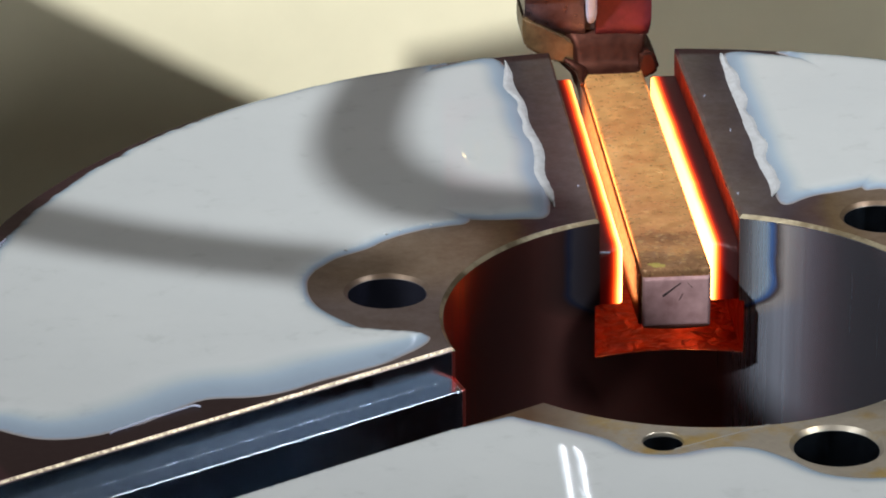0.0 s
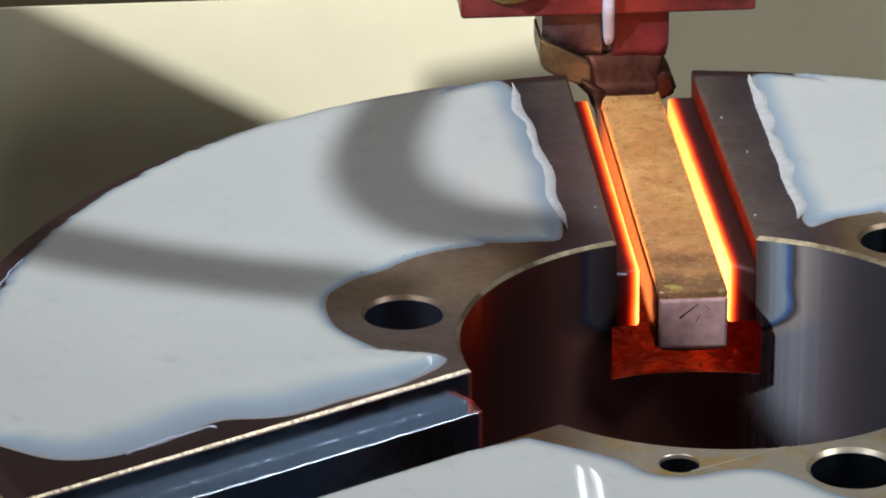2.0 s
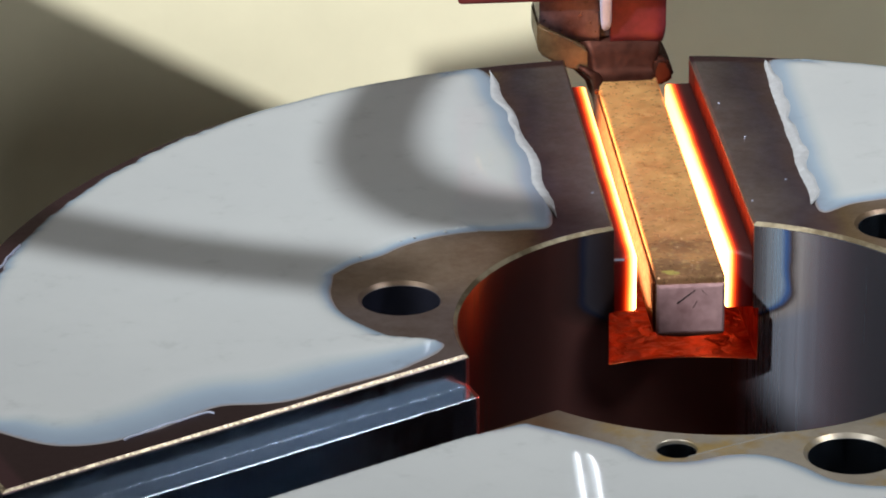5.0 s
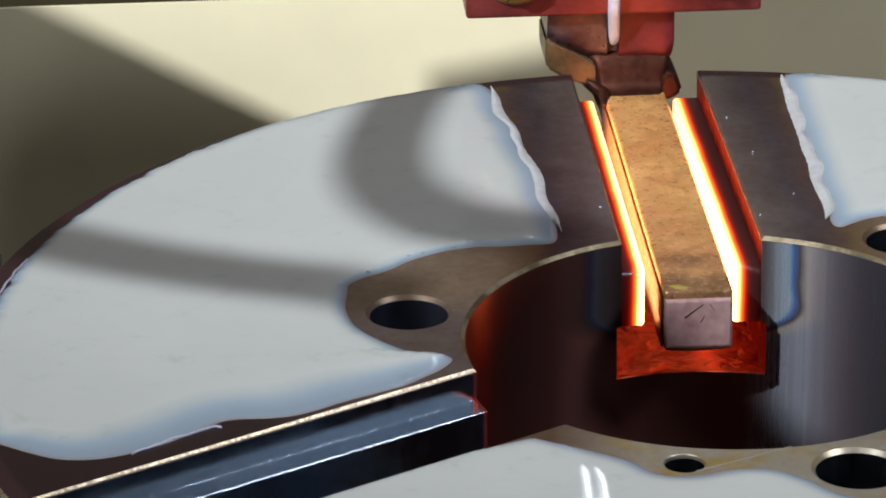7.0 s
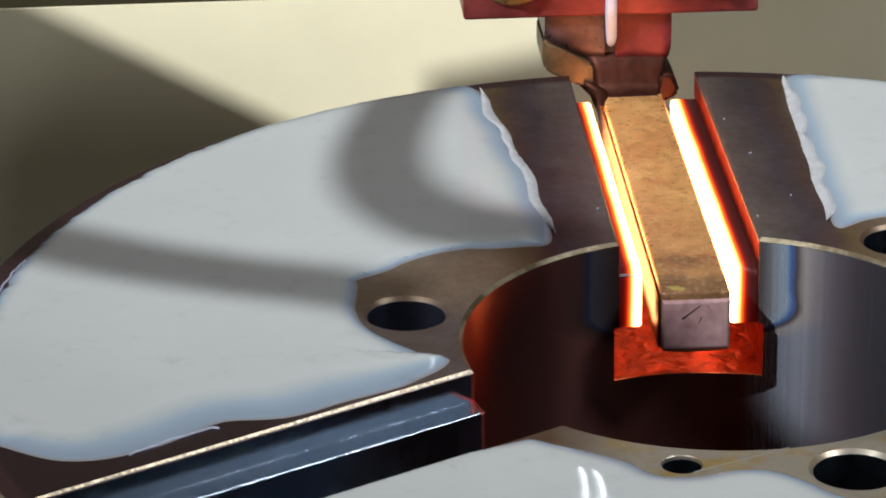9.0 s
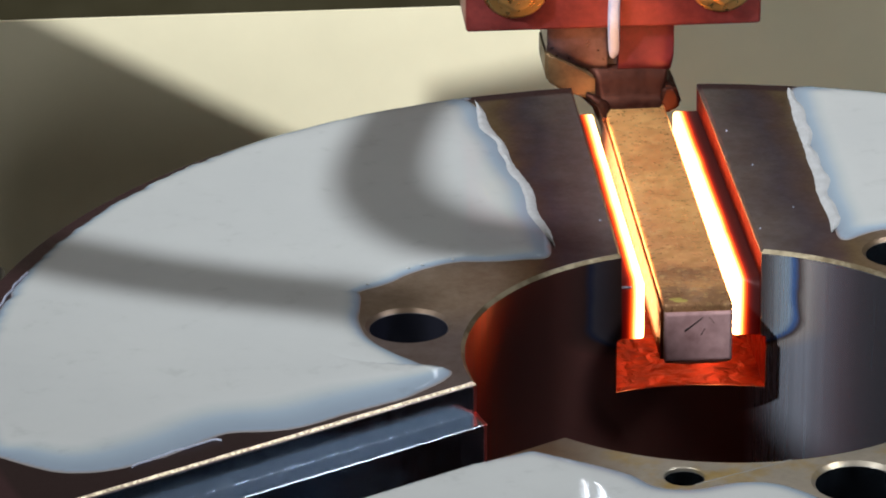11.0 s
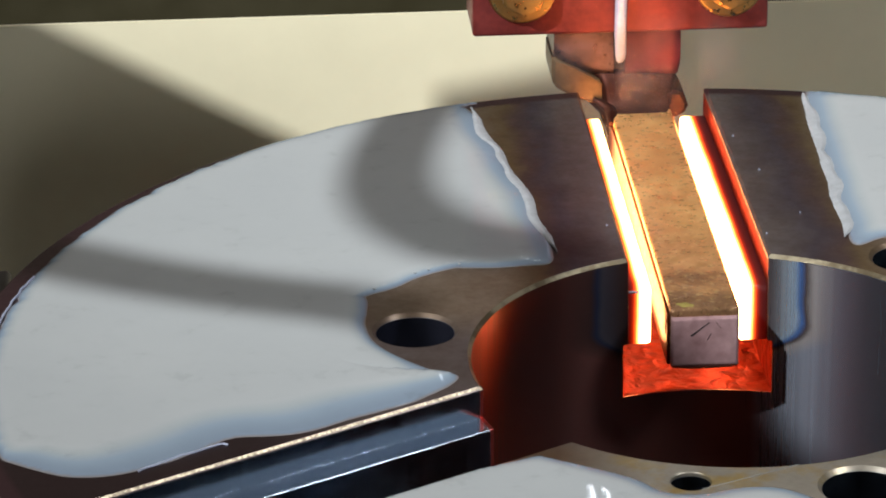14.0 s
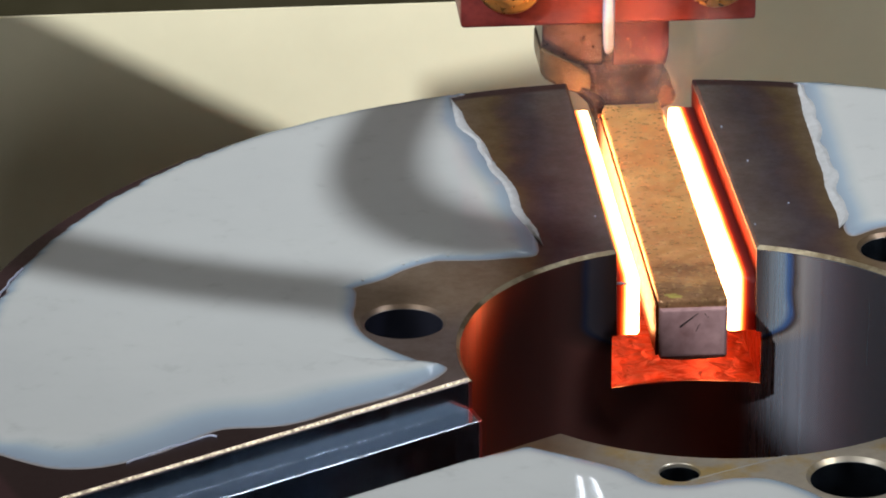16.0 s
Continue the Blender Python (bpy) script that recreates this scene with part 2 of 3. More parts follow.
BLOCK_GREY = copper_material("grey_oxidised_copper", (0.050, 0.034, 0.038), (0.22, 0.15, 0.16), 0.34, 0.8)
PLATE = copper_material("red_oxidised_copper", (0.12, 0.018, 0.017), (0.32, 0.055, 0.048), 0.36, 0.5)
STRIP = copper_material("polished_copper", (0.09, 0.020, 0.010), (0.21, 0.060, 0.022), 0.34, 0.9)
SCRATCH = copper_material("sooty_copper", (0.02, 0.013, 0.013), (0.05, 0.03, 0.03), 0.6, 0.2)
BRASS = copper_material("brass", (0.38, 0.26, 0.09), (0.62, 0.46, 0.18), 0.3)
SOLDER = copper_material("silver_solder", (0.46, 0.50, 0.66), (0.68, 0.74, 0.92), 0.4, 0.3)
PAINT = plain_material("cream_paint", (0.88, 0.815, 0.57), 0.5, 0, 1.2, 0.05)
FLUX = plain_material("yellow_flux", (0.34, 0.27, 0.07), 0.5, 0, 20.0, 0.2)
FROTH = plain_material("dried_froth", (0.41, 0.43, 0.445), 0.5, 0, 24.0, 0.16, 0.0003)
RUBBER = plain_material("black_rubber", (0.03, 0.03, 0.032), 0.5)
BENCH = plain_material("dark_bench_steel", (0.05, 0.045, 0.045), 0.45, 0.3)
OLIVE = plain_material("olive_paint", (0.04, 0.034, 0.014), 0.55)
SHEET_METAL = plain_material("grey_sheet_metal", (0.32, 0.32, 0.31), 0.5, 0.2)
PALE = plain_material("pale_blue_paint", (0.60, 0.66, 0.72), 0.5)


# ---- builders ----
def part(name, bm, material, parent=None, label="", smooth=True, kind=""):
    """Link a bmesh laid out in bore radii as one mesh object in metres."""
    bmesh.ops.recalc_face_normals(bm, faces=bm.faces[:])
    for v in bm.verts:
        v.co = at(*v.co)
    me = bpy.data.meshes.new(name)
    bm.to_mesh(me)
    bm.free()
    me.materials.append(material)
    if smooth:
        me.shade_smooth()
        me.set_sharp_from_angle(angle=radians(35))
    ob = new(name, me)
    ob.parent = parent
    if label or kind:
        tagged(ob, label, kind=kind)
    return ob


def thing(name, label, category, group="", kind=""):
    return tagged(new(name), label, category, group, kind)


def prism(outline, y0, y1, bm=None):
    """An outline in x and z, drawn along y."""
    bm = bm or bmesh.new()
    a = [bm.verts.new((x, y0, z)) for x, z in outline]
    b = [bm.verts.new((x, y1, z)) for x, z in outline]
    n = len(a)
    for i in range(n):
        bm.faces.new((a[i], a[(i + 1) % n], b[(i + 1) % n], b[i]))
    bm.faces.new(a[::-1])
    bm.faces.new(b)
    return bm


def slab(outline, z0, z1, bm=None):
    """An outline in x and y, drawn upwards."""
    bm = bm or bmesh.new()
    a = [bm.verts.new((x, y, z0)) for x, y in outline]
    b = [bm.verts.new((x, y, z1)) for x, y in outline]
    n = len(a)
    for i in range(n):
        bm.faces.new((a[i], a[(i + 1) % n], b[(i + 1) % n], b[i]))
    bm.faces.new(a[::-1])
    bm.faces.new(b)
    return bm


def lathe(profile, n=160, close=True, bm=None):
    """A closed profile in r and z, turned round the z axis."""
    bm = bm or bmesh.new()
    rings = [[bm.verts.new((r * math.cos(2 * math.pi * i / n), r * math.sin(2 * math.pi * i / n), z)) for i in range(n)] for r, z in profile]
    m = len(rings)
    for j in range(m if close else m - 1):
        p, q = rings[j], rings[(j + 1) % m]
        for i in range(n):
            bm.faces.new((p[i], p[(i + 1) % n], q[(i + 1) % n], q[i]))
    return bm


def box(x0, x1, y0, y1, z0, z1, bevel=0.0):
    bm = prism([(x0, z0), (x1, z0), (x1, z1), (x0, z1)], y0, y1)
    if bevel:
        bmesh.ops.bevel(bm, geom=bm.edges[:], offset=bevel, segments=3, affect="EDGES", profile=0.5)
    return bm


def turned(bm, m):
    bmesh.ops.transform(bm, matrix=m, verts=bm.verts[:])
    return bm


def tube(points, radius, n=14, taper=None, bm=None):
    """A round rod through points."""
    bm = bm or bmesh.new()
    pts = [Vector(p) for p in points]
    rings = []
    for i, p in enumerate(pts):
        d = (pts[min(i + 1, len(pts) - 1)] - pts[max(i - 1, 0)]).normalized()
        a = d.cross(Vector((0.3, 0.2, 1)) if abs(d.z) < 0.9 else Vector((1, 0, 0))).normalized()
        b = d.cross(a)
        r = radius * (taper(i / (len(pts) - 1)) if taper else 1)
        rings.append([bm.verts.new(p + r * (math.cos(2 * math.pi * j / n) * a + math.sin(2 * math.pi * j / n) * b)) for j in range(n)])
    for p, q in zip(rings, rings[1:]):
        for j in range(n):
            bm.faces.new((p[j], p[(j + 1) % n], q[(j + 1) % n], q[j]))
    bm.faces.new(rings[0][::-1])
    bm.faces.new(rings[-1])
    return bm


def spline(points, per=8, closed=False):
    """A smooth curve through points of any dimension."""
    pts = [np.array(p, float) for p in points]
    n, out = len(pts), []
    for i in range(n if closed else n - 1):
        get = (lambda k: pts[k % n]) if closed else (lambda k: pts[min(max(k, 0), n - 1)])
        a, b, c, d = get(i - 1), get(i), get(i + 1), get(i + 2)
        for j in range(per):
            t = j / per
            out.append(0.5 * (2 * b + (c - a) * t + (2 * a - 5 * b + 4 * c - d) * t * t + (3 * b - a - 3 * c + d) * t ** 3))
    if not closed:
        out.append(pts[-1])
    return out


def cut(bm, cutters):
    """The bmesh less the cutters, as a new bmesh."""
    def temp(b):
        bmesh.ops.recalc_face_normals(b, faces=b.faces[:])
        me = bpy.data.meshes.new("temp")
        b.to_mesh(me)
        b.free()
        return new("temp", me)
    base, others = temp(bm), [temp(c) for c in cutters]
    for c in others:
        mod = base.modifiers.new("cut", "BOOLEAN")
        mod.operation, mod.solver, mod.object = "DIFFERENCE", "EXACT", c
    bpy.context.view_layer.update()
    me = bpy.data.meshes.new_from_object(base.evaluated_get(bpy.context.evaluated_depsgraph_get()))
    out = bmesh.new()
    out.from_mesh(me)
    for o in (base, *others):
        bpy.data.objects.remove(o)
    return out


# ---- the chuck ----
RD, W = 2.985, 0.29
RIB_IN, RIB_TOP, RIB_LOW, FLOOR_Z, UNDER = 0.185, -0.13, -0.385, -0.622, 0.312
THICK = Z0 / U


def slot_cutter(turn, ribs, shift=0.0, low_shift=0.0):
    inner = RIB_IN if ribs else W
    half = [(W + 0.062, 0.05), (W + 0.012, 0.0), (W, -0.013), (W, RIB_TOP), (inner + 0.004, RIB_TOP), (inner, RIB_TOP - 0.004), (inner, RIB_LOW), (UNDER, RIB_LOW), (UNDER, FLOOR_Z)]
    if not ribs:
        half = half[:3] + [(W, RIB_LOW), (UNDER, RIB_LOW), (UNDER, FLOOR_Z)]
    outline = [(x + (low_shift if z <= RIB_LOW else shift), z) for x, z in half + [(-x, z) for x, z in half[::-1]]]
    return turned(prism(outline, 0.55, 3.4), Matrix.Rotation(turn, 4, "Z"))


def hole_cutter(r, az, radius, depth, chamfer=0.016):
    bm = lathe([(0.0001, 0.05), (radius + 0.05 + chamfer, 0.05), (radius, -chamfer), (radius, -depth), (0.0001, -depth)], 48, close=False)
    bmesh.ops.remove_doubles(bm, verts=bm.verts[:], dist=0.001)
    return turned(bm, Matrix.Translation((-r * math.sin(radians(az)), r * math.cos(radians(az)), 0)))


def build_chuck():
    chuck = thing("lathe_chuck", "round steel lathe chuck body with one jaw slot glowing hot", "chuck")
    profile = [(1.0, -THICK), (1.0, -0.015), (1.015, 0.0), (RD - 0.03, 0.0), (RD - 0.008, -0.009), (RD, -0.03), (RD, -THICK)]
    body = lathe(profile, 256)
    cutters = [slot_cutter(radians(a), a != 0, 0.0 if a else 0.008, 0.0 if a else 0.013) for a in (0, 120, 240)]
    cutters += [hole_cutter(1.243, a, 0.155, 0.9) for a in (74.8, 195.2, 315.2)]
    cutters.append(hole_cutter(1.143, 165.2, 0.074, 0.6, 0.004))
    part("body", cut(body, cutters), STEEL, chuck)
    fields = []
    for side in (-1, 1):
        field = new("heat_field")
        field.parent = chuck
        field.location = at(side * 0.19, 1.9, -0.13)
        fields.append(field)
        c, (a, b) = 0.012, (RIB_IN, W + 0.001 + 0.008 * side)
        bm = prism([(side * x, z) for x, z in ((a + c, RIB_TOP), (a + 0.004, RIB_TOP - 0.004), (a, RIB_TOP - c), (a, RIB_LOW + c), (a + 0.004, RIB_LOW + 0.004), (a + c, RIB_LOW), (b, RIB_LOW), (b, RIB_TOP))], 0.968, 2.93)
        bmesh.ops.recalc_face_normals(bm, faces=bm.faces[:])
        front = [e for e in bm.edges if all(v.co.y < 1 and v.co.z > RIB_TOP - 0.001 for v in e.verts)]
        bmesh.ops.bevel(bm, geom=front, offset=0.055, segments=6, affect="EDGES", profile=0.5)
        part("guide_rib", bm, hot_steel_material(field, side), chuck, "guide rib glowing orange along its inner edge")
    return chuck, fields


CHUCK, FIELDS = build_chuck()


# ---- the milky coating ----
def coating(name, outline, label, height=0.020, cell=0.018):
    """A thick pool with rounded edges; outline: x, y and the width of its sloping edge."""
    pts = np.array(outline)
    p0, p1 = pts, np.roll(pts, -1, 0)
    lo, hi = pts[:, :2].min(0) - cell * 2, pts[:, :2].max(0) + cell * 2
    nx, ny = (int(v / cell) + 1 for v in hi - lo)
    gx, gy = np.meshgrid(lo[0] + cell * np.arange(nx), lo[1] + cell * np.arange(ny))
    grid = np.stack([gx.ravel(), gy.ravel()], 1)
    best = np.full(len(grid), 1e9)
    near = np.zeros((len(grid), pts.shape[1]))
    inside = np.zeros(len(grid), bool)
    for a, b in zip(p0, p1):
        d = b[:2] - a[:2]
        t = np.clip(((grid - a[:2]) @ d) / max(d @ d, 1e-12), 0, 1)
        q = a + t[:, None] * (b - a)
        dist = np.hypot(grid[:, 0] - q[:, 0], grid[:, 1] - q[:, 1])
        m = dist < best
        best[m], near[m] = dist[m], q[m]
        if a[1] != b[1]:
            inside ^= ((a[1] > grid[:, 1]) != (b[1] > grid[:, 1])) & (grid[:, 0] < d[0] * (grid[:, 1] - a[1]) / (b[1] - a[1]) + a[0])
    rise = np.clip(best / near[:, 2], 0, 1)
    lip = np.clip(best / 0.025, 0, 1)
    z = height * (0.30 * np.sqrt(np.clip(1 - (1 - lip) ** 2, 0, 1)) + 0.66 * rise * rise * (3 - 2 * rise) + 0.04)
    snap = inside & (best < 0.4 * cell)
    inside = inside & ~snap
    keep = (inside & (best > 0.03)).reshape(ny, nx)
    zz = z.reshape(ny, nx)
    for _ in range(10):
        mean = 0.25 * (np.roll(zz, 1, 0) + np.roll(zz, -1, 0) + np.roll(zz, 1, 1) + np.roll(zz, -1, 1))
        zz = np.where(keep, 0.4 * zz + 0.6 * mean, zz)
    z = zz.ravel()
    where = np.where(inside[:, None], grid, near[:, :2])
    z = np.where(inside, z, 0.0005)
    bm, made = bmesh.new(), {}

    def vert(i):
        if i not in made:
            made[i] = bm.verts.new((where[i, 0], where[i, 1], z[i]))
        return made[i]
    full = inside.reshape(ny, nx)
    touched = full[:-1, :-1] | full[1:, :-1] | full[:-1, 1:] | full[1:, 1:]
    for j, i in zip(*np.nonzero(touched)):
        k = j * nx + i
        bm.faces.new([vert(v) for v in (k, k + 1, k + nx + 1, k + nx)])
    ob = tagged(part(name, bm, COAT, None, label), category="coating", group="milky coating pools")
    ob.data.shade_smooth()
    return ob


def crust(points, width, seed):
    """A lumpy low ridge that lies just inside an edge; points: x, y along it, in the order of their y."""
    pts = sorted(points, key=lambda p: p[1])
    pts = [np.array(p) for p in spline(pts, 14)]
    side = 1 if pts[0][0] > 0 else -1
    bm, rows, n = bmesh.new(), [], 9
    for i, p in enumerate(pts):
        ends = min(1.0, 6 * i / len(pts) + 0.05, 6 * (len(pts) - 1 - i) / len(pts) + 0.05)
        w = width * (0.75 + 0.7 * noise.noise(Vector((p[1] * 5, seed, 0)))) * ends
        row = []
        for j in range(n):
            u = j / (n - 1)
            q = Vector((p[0] + side * (u * w - 0.018), p[1], seed))
            z = 0.001 + 0.0100 * min(1.0, u / 0.5) ** 0.7 - 0.005 * max(0.0, u - 0.6) / 0.4 + 0.0006 * noise.noise(q * 40) + 0.0010 * noise.noise(q * 95)
            row.append(bm.verts.new((q.x + 0.004 * noise.noise(q * 30 + Vector((5, 0, 0))), q.y, max(z, 0.002) if 0 < j else 0.0006)))
        rows.append(row)
    for p, q in zip(rows, rows[1:]):
        for j in range(n - 1):
            bm.faces.new((p[j], p[j + 1], q[j + 1], q[j]))
    return bm


def wavy(points, seed, amount=0.008, often=9):
    out = []
    for i, p in enumerate(points):
        k = noise.noise(Vector((p[0] * often, p[1] * often, seed))) * amount
        out.append((p[0] + k, p[1] - k * 0.7, *p[2:]))
    return out


def arc(r, a0, a1, n, w):
    return [(-r * math.sin(radians(a0 + (a1 - a0) * i / n)), r * math.cos(radians(a0 + (a1 - a0) * i / n)), w) for i in range(n + 1)]


def build_coating():
    main = []
    for x, y, w in arc(1.0, 13, 104, 150, 0.05):
        az = math.degrees(math.atan2(-x, y))
        r = 2.955 - 0.08 * min(max((az - 34) / 45, 0), 1) + 0.014 * noise.noise(Vector((az * 0.9, 3, 0))) * (az > 36)
        main.append((x * r, y * r, w))
    shore = [(-2.78, -0.72, 0.18), (-2.56, -0.87, 0.236), (-2.38, -0.88, 0.285), (-2.21, -0.81, 0.304), (-2.06, -0.70, 0.304), (-1.93, -0.60, 0.304),
             (-1.77, -0.60, 0.322), (-1.63, -0.565, 0.322), (-1.43, -0.445, 0.304), (-1.21, -0.32, 0.267), (-1.07, -0.17, 0.16), (-1.08, -0.10, 0.04),
             (-1.19, -0.06, 0.04), (-1.36, -0.005, 0.04), (-1.47, 0.11, 0.04), (-1.515, 0.36, 0.04), (-1.47, 0.55, 0.04), (-1.37, 0.67, 0.04),
             (-1.23, 0.77, 0.04), (-1.07, 0.9, 0.04), (-0.91, 0.95, 0.04), (-0.82, 1.0, 0.1), (-0.78, 1.3, 0.14), (-0.79, 1.8, 0.14), (-0.81, 2.4, 0.14), (-0.83, 2.8, 0.04)]
    a = coating("coating", wavy(main + spline(shore, 5), 1.0), "thick milky white coating spread over the chuck face")
    edge_left = [(-0.56, 2.90, 0.15), (-0.50, 2.55, 0.15), (-0.47, 2.06, 0.15), (-0.46, 1.53, 0.15), (-0.47, 1.04, 0.15)]
    back_left = [(-0.62, 0.995, 0.05), (-0.85, 1.02, 0.05), (-1.10, 1.12, 0.05), (-1.16, 1.5, 0.05), (-1.16, 2.1, 0.05), (-1.12, 2.5, 0.05), (-0.95, 2.70, 0.05)]
    left = coating("coating", wavy(spline((edge_left + back_left)[::-1], 7, True), 2.0, 0.022, 3.5), "milky coating edge drawing back from the heat", 0.0199)
    edge = [(0.56, 2.87, 0.15), (0.50, 2.70, 0.15), (0.48, 1.83, 0.15), (0.485, 1.31, 0.15), (0.50, 1.04, 0.15)]
    back = [(0.64, 1.13, 0.06), (0.85, 1.2, 0.06), (1.10, 1.4, 0.05), (1.16, 1.8, 0.05), (1.14, 2.3, 0.05), (0.95, 2.66, 0.05), (0.75, 2.80, 0.05)]
    right = coating("coating", wavy(spline(edge + back, 7, True), 3.0, 0.022, 3.5), "milky coating edge drawing back from the heat", 0.0199)
    for ob, keep, seed, width in ((left, [p for p in wavy(spline((edge_left + back_left)[::-1], 7, True), 2.0, 0.022, 3.5) if p[0] > -0.60 and 1.08 < p[1] < 2.86], 3.0, 0.07),
                                  (right, [p for p in wavy(spline(edge + back, 7, True), 3.0, 0.022, 3.5) if p[0] < 0.58 and 1.12 < p[1] < 2.84], 8.0, 0.085)):
        part("dried_rim", crust([p[:2] for p in keep], width, seed), FROTH, ob, "rough whitish crust along the drying edge")
    tongue = [(-1.57, 0.76, 0.06), (-1.495, 0.66, 0.06), (-1.50, 0.55, 0.06), (-1.51, 0.44, 0.06), (-1.507, 0.33, 0.06), (-1.48, 0.2, 0.06), (-1.39, 0.06, 0.07), (-1.30, -0.04, 0.12), (-1.265, -0.10, 0.16), (-1.36, -0.2, 0.35), (-1.5, -0.26, 0.6), (-1.8, -0.28, 0.75), (-2.1, -0.1, 0.3), (-2.25, 0.3, 0.08), (-2.1, 0.8, 0.06), (-1.75, 0.82, 0.06)]
    lobe = coating("coating", wavy(spline(tongue[::-1], 7, True), 4.0), "milky coating creeping towards a bolt hole", 0.0199)
    far = [(0.86, 1.16, 0.06), (0.95, 1.17, 0.06), (1.15, 1.05, 0.06), (1.35, 0.9, 0.06), (1.5, 0.6, 0.06), (1.9, 0.4, 0.06), (2.5, 0.3, 0.06)]
    far_arc = arc(2.955, -80, -14, 30, 0.05)
    inner = [(0.79, 2.8, 0.1), (0.80, 2.3, 0.12), (0.79, 1.8, 0.12), (0.79, 1.4, 0.12)]
    coating("coating", wavy(spline(far, 5) + far_arc + spline(inner, 5), 5.0), "thick milky white coating spread over the chuck face")
    shore = [(-0.82, -0.845, 0.06), (-0.75, -0.89, 0.07), (-0.61, -0.98, 0.08), (-0.49, -1.07, 0.08), (-0.39, -1.19, 0.08), (-0.25, -1.21, 0.08),
             (-0.08, -1.17, 0.08), (0.04, -1.2, 0.08), (0.14, -1.29, 0.08), (0.25, -1.42, 0.08), (0.45, -1.47, 0.08), (0.75, -1.4, 0.08)]
    rest = arc(2.955, 207, 135, 30, 0.05)
    coating("coating", wavy(spline(shore[::-1], 5) + [(-1.05, -0.955, 0.03), (-1.5, -1.215, 0.03), (-1.95, -1.475, 0.03)] + rest[::-1], 6.0),
            "thick milky white coating spread over the chuck face")
    return left, right, lobe, a


LEFT_EDGE, RIGHT_EDGE, LOBE, MAIN_COAT = build_coating()


# ---- the inductor ----
def block_half(outline_low):
    """Half of the coil's clamp block: a front face that rolls under at its lower edge. outline_low: x, z along that edge."""
    bm, n = bmesh.new(), 7
    cols = []
    for x, z in outline_low:
        col = [(x, 3.07, 0.5)]
        for i in range(n):
            a = 0.5 * math.pi * i / (n - 1)
            col.append((x, 3.07 + 0.10 * (1 - math.cos(a)), z + 0.10 * (1 - math.sin(a))))
        col += [(x, 3.42, z), (x, 3.42, 0.5)]
        cols.append([bm.verts.new(p) for p in col])
    m = len(cols[0])
    for p, q in zip(cols, cols[1:]):
        for i in range(m):
            bm.faces.new((p[i], p[(i + 1) % m], q[(i + 1) % m], q[i]))
    bm.faces.new(cols[0]), bm.faces.new(cols[-1][::-1])
    return bm


def lump(points, r, seed):
    """A short irregular bead of braze through points."""
    bm = tube(spline(points, 6), r, 10, lambda t: 0.45 + 1.1 * math.sin(math.pi * min(max(t, 0.08), 0.92)) ** 0.6)
    for v in bm.verts:
        v.co += Vector((0.5, 0.3, 0.5)) * (r * noise.noise(v.co * 9 + Vector((seed, 0, 0))))
    return bm


